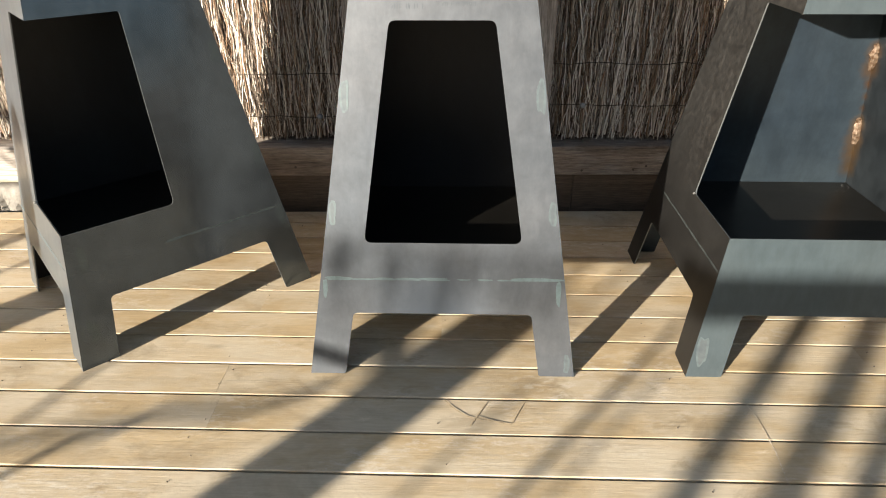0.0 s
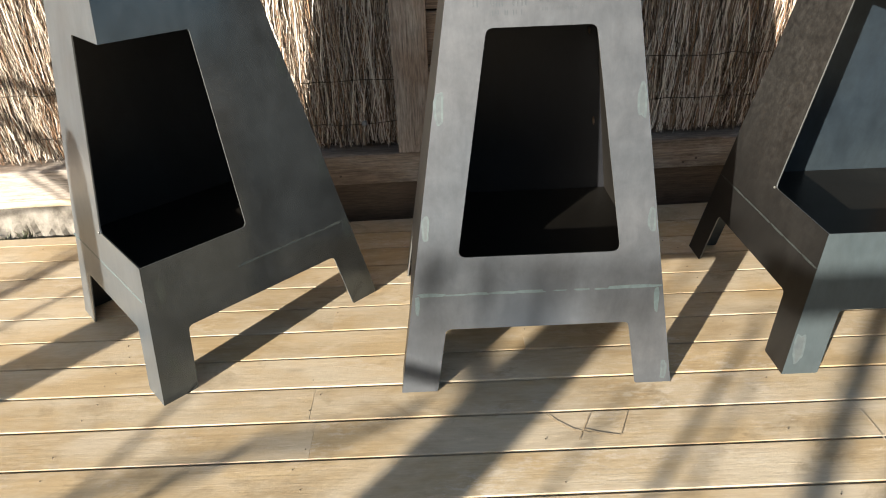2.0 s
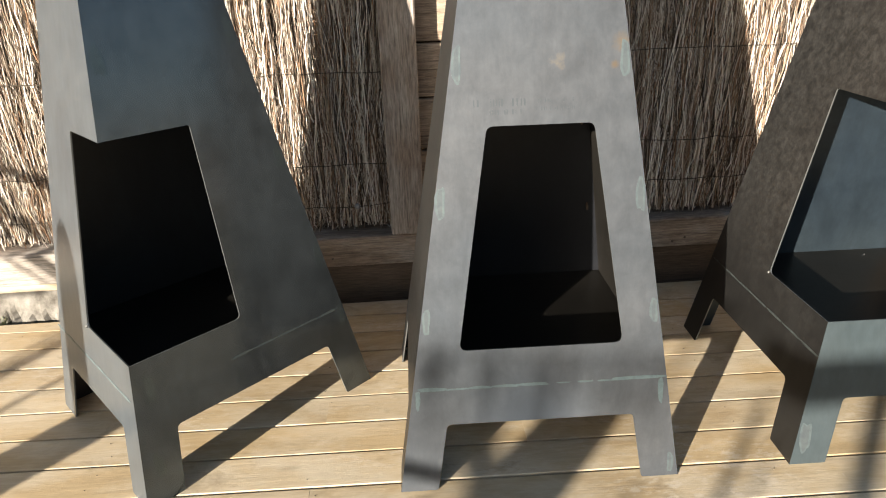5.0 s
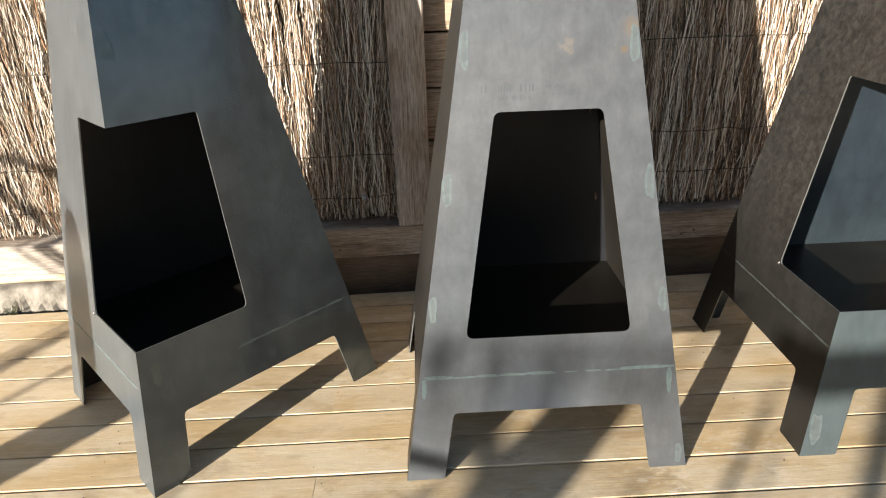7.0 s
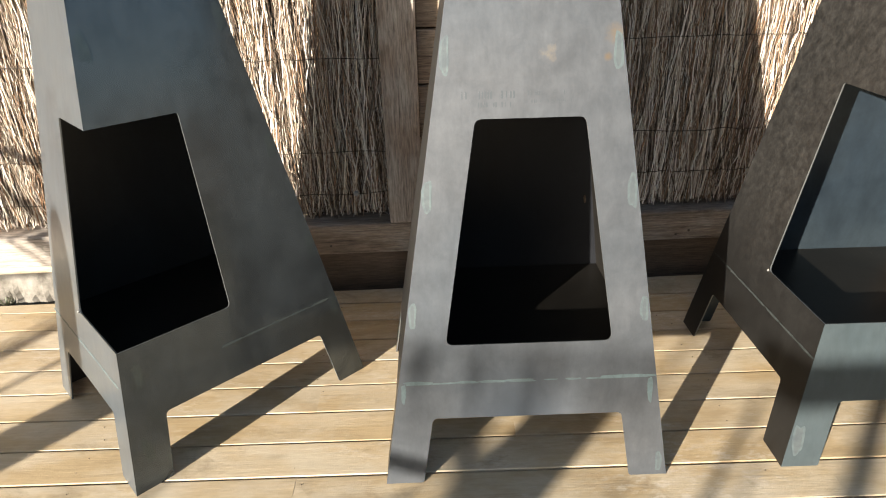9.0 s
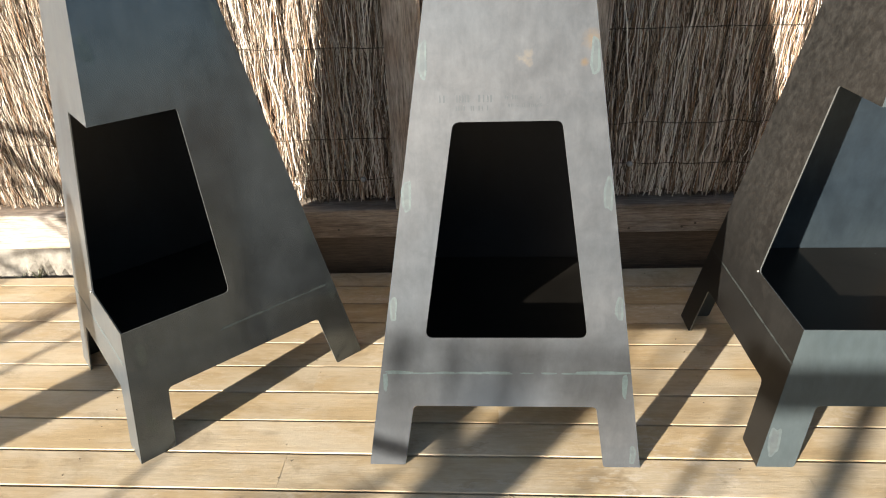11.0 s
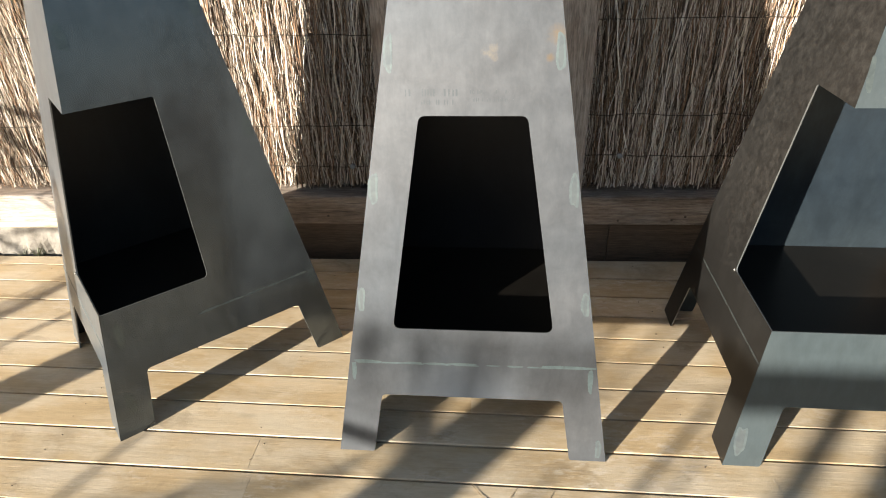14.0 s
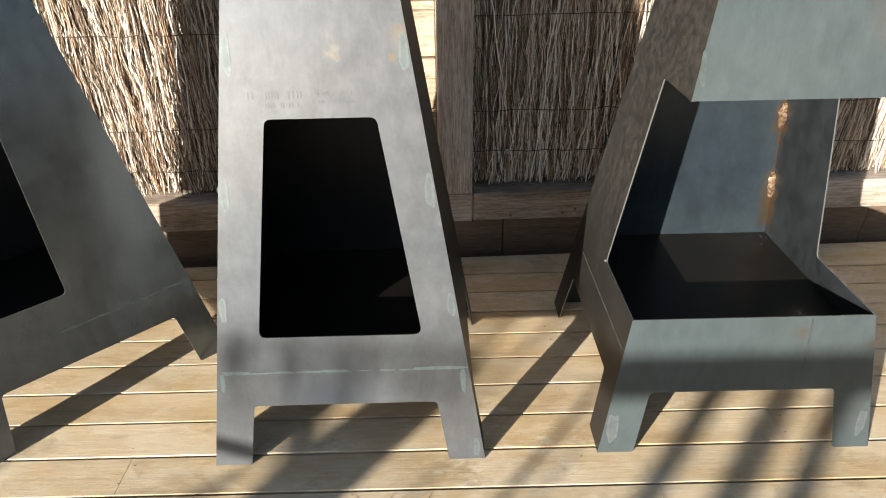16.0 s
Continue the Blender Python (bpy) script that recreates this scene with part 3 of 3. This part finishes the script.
def brush(x0, x1, z0, z1, seed, parent):
    """Thin wavy sticks, densest where the walk passes."""
    rnd = np.random.RandomState(seed)
    verts, faces = [], []
    n, segs, sides = int((x1 - x0) * 5400), 13, 4
    for i in range(n):
        x, y = rnd.uniform(x0, x1), 0.044 + 0.056 * rnd.rand() ** 0.7
        ln, zb = rnd.uniform(0.25, 0.8), rnd.uniform(z0 - 0.3, z1 - 0.2)
        thin = rnd.rand()
        if (abs(x) > 1.75 and thin > 0.35) or (zb > 1.0 and thin > 0.55):
            continue
        if rnd.rand() < 0.3:
            zb = z0 + rnd.uniform(0.0, 0.03)
        zb, zt = max(zb, z0 + rnd.uniform(0, 0.02)), min(zb + ln, z1)
        if zt - zb < 0.08:
            continue
        r = 0.0008 + 0.0016 * rnd.rand() ** 1.9
        lean, wob, turn = rnd.normal(0, 0.065), np.convolve(rnd.normal(0, 0.0085, 15), (0.25, 0.6, 0.25), "valid"), rnd.uniform(0, 6.28)
        base = len(verts)
        for k in range(segs):
            f = k / (segs - 1)
            cx = min(max(x + lean * (f - 0.5) * (zt - zb) + wob[k], x0), x1)
            cy = y + wob[(k + 4) % segs] * 0.6
            rr = r * (1 - 0.45 * f)
            for q in range(sides):
                a = turn + q * 6.2832 / sides
                verts.append((cx + rr * math.cos(a), cy + rr * math.sin(a), zb + f * (zt - zb)))
        for k in range(segs - 1):
            for q in range(sides):
                a, b = base + k * sides + q, base + k * sides + (q + 1) % sides
                faces.append((a, b, b + sides, a + sides))
    ob = obj("brushwood", verts, faces, M_STICK, parent)
    ob.data.shade_smooth()
    return tagged(ob, kind="stuff")


def brush_panel(x0, x1, seed, wires):
    e = new("brush_fence")
    e.matrix_world = FX
    tagged(e, "brown brushwood fence panel of thin upright sticks tied with wire", "fence", "brush fence panels")
    # added dark sheet, so that gaps between the sticks read as shade
    box("gap_shade_sheet", (x0, 0.104, 0.2), (x1, 0.112, 1.62), 0, M_GAP_SHADE, e)
    brush(x0, x1, 0.2125, 1.6, seed, e)
    rnd = random.Random(seed)
    for z in wires:
        pts = [(x0 + (x1 - x0) * i / 40, 0.042 + rnd.uniform(-0.002, 0.003), z + rnd.uniform(-0.004, 0.004)) for i in range(41)]
        tube("wire", pts, 0.0012, M_WIRE, e)
    return e


brush_panel(-2.6, -0.312, 3, (0.298, 0.43, 0.697, 0.96, 1.23))
brush_panel(0.298, 2.6, 5, (0.33, 0.458, 0.724, 0.99, 1.26))
for x0, x1 in ((-0.312, -0.211), (0.197, 0.298), (-2.7, -2.6), (2.6, 2.7)):
    on_fence(tagged(box("fence_post", (x0, -0.004, 0.2125), (x1, 0.096, 1.7), 0.004, M_POST), "weathered square timber fence post on the bottom rail", "post", "fence posts"))
on_fence(tagged(box("bottom_rail", (-2.8, 0.0, 0.113), (0.3, 0.1, 0.212), 0.004, M_RAIL), "weathered grey timber bottom rail of the fence", "rail", "fence rails"))
on_fence(tagged(box("bottom_rail", (0.302, 0.0, 0.114), (2.8, 0.1, 0.212), 0.004, M_RAIL), "weathered grey timber bottom rail of the fence", "rail", "fence rails"))
rails = [o for o in scene.objects if o.name.startswith("bottom_rail")]
rnd = random.Random(31)
for rail, xs in ((rails[0], (-1.62, -1.2, -0.66, -0.5, 0.02)), (rails[1], (0.42, 0.585, 0.625, 0.98, 1.32))):
    for x in xs:
        bmn = bmesh.new()
        bmesh.ops.create_cone(bmn, cap_ends=True, segments=10, radius1=0.0042, radius2=0.0034, depth=0.003)
        men = bpy.data.meshes.new("nail_head")
        bmn.to_mesh(men)
        bmn.free()
        men.materials.append(M_NAIL)
        ob = new("nail_head", men)
        ob.parent = rail
        ob.matrix_parent_inverse = rail.matrix_world.inverted()
        ob.matrix_basis = FX @ pose(x, -0.0006, rnd.uniform(0.128, 0.150), 90)
        ob["label"] = "dark nail head"
gate = new("slatted_screen")
gate.matrix_world = FX
tagged(gate, "horizontal weathered timber boards between two fence posts", "screen")
for i in range(10):
    z = 0.1525 + i * 0.154
    box("slat", (-0.2105, 0.068, max(z, 0.216)), (0.1965, 0.092, z + 0.148), 0.003, M_SLAT, gate)
# added dark sheet that keeps the slat gaps shaded
box("gap_shade_sheet", (-0.2105, 0.0925, 0.216), (0.1965, 0.1, 1.6), 0, M_GAP_SHADE, gate)
kick = new("kick_board")
kick.matrix_world = FX
tagged(kick, "dark brown timber boards under the fence rail", "board", kind="structure")
for x0, x1 in ((-1.15, -0.75), (-0.748, 0.398), (0.4, 1.6), (1.602, 2.8)):
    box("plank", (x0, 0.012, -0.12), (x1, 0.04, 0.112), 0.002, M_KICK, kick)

for x, z in ((-0.412, 0.298), (0.409, 0.331)):
    verts, faces = [], []
    for k, (rr, yy) in enumerate(((0.008, 0.044), (0.009, 0.038), (0.006, 0.034), (0.0, 0.033))):
        verts += [(x + rr * math.cos(q * 0.6283), yy, z + rr * math.sin(q * 0.6283)) for q in range(10)]
    faces = [(k * 10 + i, k * 10 + (i + 1) % 10, k * 10 + 10 + (i + 1) % 10, k * 10 + 10 + i) for k in range(3) for i in range(10)]
    on_fence(tagged(obj("fence_screw", verts, faces, M_SCREW), "small round grey screw holding the fence wire", "screw", "fence screws"))


def weed(x, y, z, n, size, seed):
    rnd = random.Random(seed)
    verts, faces = [], []
    for i in range(n):
        a, l, w = rnd.uniform(0, 6.28), size * rnd.uniform(0.4, 1.0), size * 0.018
        dx, dy = math.cos(a), math.sin(a)
        lean = rnd.uniform(0.2, 0.9)
        b = len(verts)
        for f, ww in ((0, 0.6), (0.4, 1.0), (0.8, 0.6), (1.0, 0.05)):
            cx, cy, cz = x + dx * l * lean * f * f, y + dy * l * lean * f * f, z + l * f * (1 - 0.3 * f * lean)
            verts += [(cx - dy * w * ww, cy + dx * w * ww, cz), (cx + dy * w * ww, cy - dx * w * ww, cz)]
        faces += [(b + 2 * k, b + 2 * k + 1, b + 2 * k + 3, b + 2 * k + 2) for k in range(3)]
    return tagged(obj("weed", verts, faces, M_GREEN), "small green weed tuft growing at the fence foot", "weed", "weeds by the fence")


for x, n, size, seed in ((-1.53, 20, 0.11, 20), (-1.585, 14, 0.095, 21), (-1.71, 14, 0.085, 22)):
    on_fence(weed(x, -0.008, -0.04, n, size, seed))
on_fence(weed(0.42, 0.03, 0.212, 9, 0.022, 2))
on_fence(weed(0.36, 0.02, 0.212, 7, 0.018, 3))

# rough concrete edging, its face chipped and uneven
nx, nz = 110, 12
rnd = np.random.RandomState(8)
lumps = rnd.normal(0, 1, (nx + 5, nz + 5))
lumps = sum(lumps[i:i + nx + 1, j:j + nz + 1] for i in range(5) for j in range(5)) / 5.0
verts, faces = [], []
for i in range(nx + 1):
    for j in range(nz + 1):
        f = j / nz
        verts.append((-2.8 + 1.648 * i / nx, 0.012 - 0.022 * (1 - f) + 0.006 * lumps[i, j] * min(1, 3 * (1 - f)), -0.12 + 0.207 * f))
        if i < nx and j < nz:
            k = i * (nz + 1) + j
            faces.append((k, k + nz + 1, k + nz + 2, k + 1))
rim = [k for k in range(nz, len(verts), nz + 1)]
back = len(verts)
verts += [(verts[k][0], 0.06, 0.087) for k in rim] + [(verts[k][0], 0.06, -0.12) for k in rim]
for i in range(nx):
    faces.append((rim[i], rim[i + 1], back + i + 1, back + i))
    faces.append((back + i, back + i + 1, back + nx + 2 + i, back + nx + 1 + i))
on_fence(tagged(obj("concrete_edging", verts, faces, M_CONC), "pale rough concrete edging below the fence rail", "edging"))
on_fence(tagged(box("batten", (-2.8, 0.008, 0.0885), (-1.152, 0.05, 0.1125), 0.002, M_DECK), "thin tan timber batten under the fence rail", "batten"))

# ---- ground ----
bmg = bmesh.new()
bmesh.ops.create_grid(bmg, x_segments=2, y_segments=2, size=400)
meg = bpy.data.meshes.new("ground")
bmg.to_mesh(meg)
bmg.free()
meg.materials.append(M_GROUND)
ground = new("ground", meg)
ground.location.z = -0.3
tagged(ground, "dry brown soil under and around the deck", "ground", kind="structure")

# ---- balustrade behind the walk, whose posts and rail shade the deck ----
DV, NV = Vector((math.sin(radians(SUN_AZ)), math.cos(radians(SUN_AZ)), 0)), Vector((math.cos(radians(SUN_AZ)), -math.sin(radians(SUN_AZ)), 0))


TAN = math.tan(radians(SUN_EL))


def sunward(x, y, z, dist):
    """The place dist metres towards the sun from (x, y, z)."""
    return Vector((x, y, z)) - DV * dist + Vector((0, 0, TAN * dist))


bal = new("balustrade")
tagged(bal, "timber balustrade with square posts along the deck edge", "balustrade")
p = sunward(-0.197, 0.85, 0, 3.25)
box("corner_post", (p.x - 0.0825, p.y - 0.03, 0), (p.x + 0.0825, p.y + 0.03, 0.93), 0.006, M_POST, bal)
for x, w in ((0.522, 0.046), (0.69, 0.066), (0.826, 0.046)):
    p = sunward(x, 0.85, 0, 4.9)
    box("post", (p.x - w / 2, p.y - 0.02, 0), (p.x + w / 2, p.y + 0.02, 1.38), 0.006, M_POST, bal)
a, b = sunward(0.40, 1.06, 0.182, 5.18), sunward(1.9, 1.06, 0.182, 5.18)
box("top_rail", (a.x, a.y - 0.02, a.z - 0.05), (b.x, b.y + 0.02, b.z + 0.05), 0.006, M_RAIL, bal)
# unseen loose bar, added to throw the band on the centre pit's leg
a, b = sunward(-0.42, 1.037, 0.10, 3.3), sunward(-0.05, 1.037, -0.02, 3.3)
tube("brace", [a, b], 0.02, M_POST, bal, 8)

# out-of-view branches, each placed sunward of the shadow line it must cast
shrub = new("shadow_branches")
tagged(shrub, "unseen bent branches added to cast thin shadows on deck and fence", "shrub")
foot = sunward(-0.9, 0.75, 0, 3.0)
foot.z = 0.0
for i, (x0, y0, x1, y1, rr) in enumerate(((-0.98, 0.62, -0.75, 1.04, 0.006), (-1.2, 0.7, -0.62, 0.88, 0.010), (-0.7, 0.84, -0.25, 0.98, 0.009), (-1.5, 0.95, -1.15, 1.55, 0.009), (-1.35, 0.9, -1.05, 1.25, 0.012))):
    p0, p1 = sunward(x0, y0, 0, 2.9), sunward(x1, y1, 0, 3.2)
    rnd = random.Random(i)
    pts = [foot + (p0 - foot) * f for f in (0.0, 0.5)] + [p0 + (p1 - p0) * f + Vector((rnd.uniform(-1, 1), rnd.uniform(-1, 1), rnd.uniform(-1, 1))) * 0.015 for f in (0, 0.25, 0.5, 0.75, 1.0)]
    tube("branch", pts, rr, M_POST, shrub, 6)

for i, (x0, z0, x1, z1, rr) in enumerate(((-1.60, 0.51, -1.27, 0.41, 0.017), (-1.60, 0.40, -1.33, 0.275, 0.008), (-1.62, 0.038, -1.34, 0.076, 0.009), (-1.37, 0.203, -1.33, 0.172, 0.006))):
    p0, p1 = sunward(x0, 1.866, z0, 2.9), sunward(x1, 1.866, z1, 2.9)
    pts = [foot, foot + (p0 - foot) * 0.5 + Vector((-0.15, 0, 0)), p0, p0 + (p1 - p0) * 0.5 + Vector((0, 0, 0.012)), p1]
    tube("branch", pts, rr, M_POST, shrub, 6)

# stems out of view, added only for faint soft stripes on the deck
sapling = new("sapling")
tagged(sapling, "unseen thin upright stems added to cast faint stripes on the deck", "sapling")
foot = sunward(0.20, 0.81, 0, 4.5)
foot.z = -0.3
for i, (x0, ht, rr) in enumerate(((0.198, 1.21, 0.011), (0.262, 1.17, 0.006), (0.01, 1.14, 0.006))):
    p0 = sunward(x0, 0.812, 0, 4.5)
    pts = [foot, foot + Vector((0, 0, 0.12)), Vector((p0.x, p0.y, 0.45)), Vector((p0.x + 0.006, p0.y, 0.8)), Vector((p0.x, p0.y, ht))]
    tube("stem", pts, rr, M_POST, sapling, 6)

# out-of-view twigs, added to break the sun on the centre pit's skirt
tree = new("shadow_twigs")
tagged(tree, "unseen limb and hanging twigs added to dim the centre pit's skirt", "tree")
rnd = random.Random(11)
limb = [sunward(x, 1.04, z, 7.0) for x, z in ((0.27, 0.27), (0.0, 0.30), (-0.3, 0.33), (-0.8, 0.45), (-1.4, 0.62), (-2.3, 0.66), (-3.3, 0.6))]
tube("limb", limb, 0.005, M_POST, tree, 7)
top = limb[-1]
tube("trunk", [Vector((top.x - 0.1, top.y, -0.3)), Vector((top.x - 0.04, top.y, 0.6)), top, Vector((top.x - 0.05, top.y + 0.05, top.z + 1.2))], 0.07, M_POST, tree, 10)
tv, tf = [], []
for i in range(30):
    x = rnd.uniform(-0.28, 0.27)
    z1 = 0.30 - 0.10 * x - rnd.uniform(0.0, 0.03)
    z0 = z1 - rnd.uniform(0.06, 0.27)
    a, b = sunward(x, 1.04, z1, 7.0 + rnd.uniform(-0.2, 0.2)), sunward(x + rnd.uniform(-0.03, 0.03), 1.04, z0, 7.0 + rnd.uniform(-0.2, 0.2))
    k, w = len(tv), rnd.uniform(0.004, 0.012)
    for p, ww in ((a, w), (b, w * 0.5)):
        tv += [p + Vector((ww * math.cos(q), ww * math.sin(q), 0)) for q in (0, 2.09, 4.19)]
    tf += [(k + j, k + (j + 1) % 3, k + 3 + (j + 1) % 3, k + 3 + j) for j in range(3)]
tagged(obj("twig", tv, tf, M_POST, tree), kind="stuff")

# added out of view, shaped to throw a rounded shadow on the corner pit
p = Vector((-0.979, 1.346, 0)) - DV * 2.0
verts, faces = [], []
prof = [(0.068, 0.0), (0.068, 0.80)] + [(0.068 * math.cos(radians(a)), 0.80 + 0.173 * math.sin(radians(a))) for a in range(10, 91, 10)]
for rr, z in prof:
    verts += [(p.x + rr * math.cos(q * math.pi / 10), p.y + rr * math.sin(q * math.pi / 10), z) for q in range(20)]
faces = [(k * 20 + i, k * 20 + (i + 1) % 20, k * 20 + 20 + (i + 1) % 20, k * 20 + 20 + i) for k in range(len(prof) - 1) for i in range(20)]
tagged(obj("bollard", verts, faces, M_POST), "unseen round-topped post added to cast a rounded shadow on the corner pit", "bollard")

# plain walls that close the yard
for name, lo, hi in (("wall_south", (-9, -9.2, -0.3), (9, -9, 1.75)), ("wall_west", (-9.2, -9, -0.3), (-9, 6, 1.75)), ("wall_east", (9, -9, -0.3), (9.2, 6, 1.75)), ("wall_north", (-9, 6, -0.3), (9, 6.2, 1.75))):
    tagged(box(name, lo, hi, 0.01, M_KICK), "plain dark timber boundary wall of the yard", "wall", kind="structure")

# ---- deck, board by board ----
deck = new("deck")
tagged(deck, "sun-bleached brown timber deck of narrow boards", "deck", kind="structure")
PITCH, GAP0 = 0.0965, 0.961
meshes = {}
rnd = random.Random(4)
known = {0: -0.475, -1: -0.46, 2: -0.01, 3: -0.466, 1: 0.93}
for row in range(-42, 8):
    y0 = GAP0 + row * PITCH
    joints = [known[row]] if row in known else [rnd.choice((-1.405, -0.935, 0.46, 0.93, 1.4, -1.875))]
    xs = [-3.3] + sorted(joints) + [3.3]
    for xa, xb in zip(xs, xs[1:]):
        ln = round(xb - xa - 0.0002, 4)
        if ln not in meshes:
            meshes[ln] = bevel_box_mesh("deck_board", ln, 0.0918, 0.022, 0.0014, M_DECK, True)
        ob = new("deck_board", meshes[ln])
        ob.location = ((xa + xb) / 2, y0 + PITCH / 2, -0.011 + rnd.uniform(-0.0008, 0.0004))
        ob.parent = deck
# the last board is ripped to follow the fence
y0 = GAP0 + 8 * PITCH + 0.0023
for xa, xb in ((-3.3, -0.9352), (-0.935, 0.9298), (0.93, 3.3)):
    ya, yb = (1.824 + x * math.tan(radians(1.6)) for x in (xa, xb))
    outline = [(xa, y0), (xb, y0), (xb, yb), (xa, ya)]
    bmb = bmesh.new()
    low = [bmb.verts.new((x, y, -0.022)) for x, y in outline]
    top = [bmb.verts.new((x, y, 0.0)) for x, y in outline]
    bmb.faces.new(top)
    bmb.faces.new(low[::-1])
    for i in range(4):
        bmb.faces.new((low[i], low[(i + 1) % 4], top[(i + 1) % 4], top[i]))
    bmesh.ops.bevel(bmb, geom=bmb.edges[:], offset=0.0014, segments=1, affect="EDGES", profile=0.5)
    meb = bpy.data.meshes.new("deck_board")
    bmb.to_mesh(meb)
    bmb.free()
    meb.materials.append(M_DECK)
    new("deck_board", meb).parent = deck
nail = bpy.data.meshes.new("nail")
bmn = bmesh.new()
bmesh.ops.create_cone(bmn, cap_ends=True, segments=7, radius1=0.0014, radius2=0.0012, depth=0.0016)
bmn.to_mesh(nail)
bmn.free()
nail.materials.append(M_NAIL)
for row in range(-3, 9):
    for k in range(-3, 5):
        for f in (0.28, 0.74):
            if rnd.random() < 0.6:
                ob = new("nail", nail)
                ob.location = (-0.47 + 0.47 * k + rnd.uniform(-0.015, 0.015), GAP0 + (row + f) * PITCH + rnd.uniform(-0.004, 0.004), 0.0002)
                ob.parent = deck

# scuffs where something was dragged across one board
def scuff(pts, w, material=None):
    verts, faces = [], []
    for i, p in enumerate(pts):
        q0, q1 = Vector(pts[max(i - 1, 0)]), Vector(pts[min(i + 1, len(pts) - 1)])
        t = (q1 - q0).normalized()
        k = w * (0.4 + 0.6 * math.sin(math.pi * (i + 0.5) / len(pts)))
        verts += [(p[0] - t.y * k, p[1] + t.x * k, 0.0008), (p[0] + t.y * k, p[1] - t.x * k, 0.0008)]
    faces = [(2 * i, 2 * i + 1, 2 * i + 3, 2 * i + 2) for i in range(len(pts) - 1)]
    obj("scuff", verts, faces, material or M_SCUFF, deck, "faint pale scratch" if material else "faint dark scuff")


for pts, w in (([(0.001, 0.959), (0.02, 0.935), (0.048, 0.912), (0.081, 0.9)], 0.0016), ([(0.091, 0.953), (0.073, 0.92), (0.055, 0.886)], 0.0014), ([(0.07, 0.911), (0.1, 0.9), (0.136, 0.892)], 0.0018), ([(0.136, 0.892), (0.15, 0.922), (0.167, 0.955)], 0.0012)):
    scuff(pts, w)
scuff([(0.61, 1.009), (0.622, 0.92), (0.622, 0.838), (0.613, 0.764)], 0.0012, M_SCRATCH)
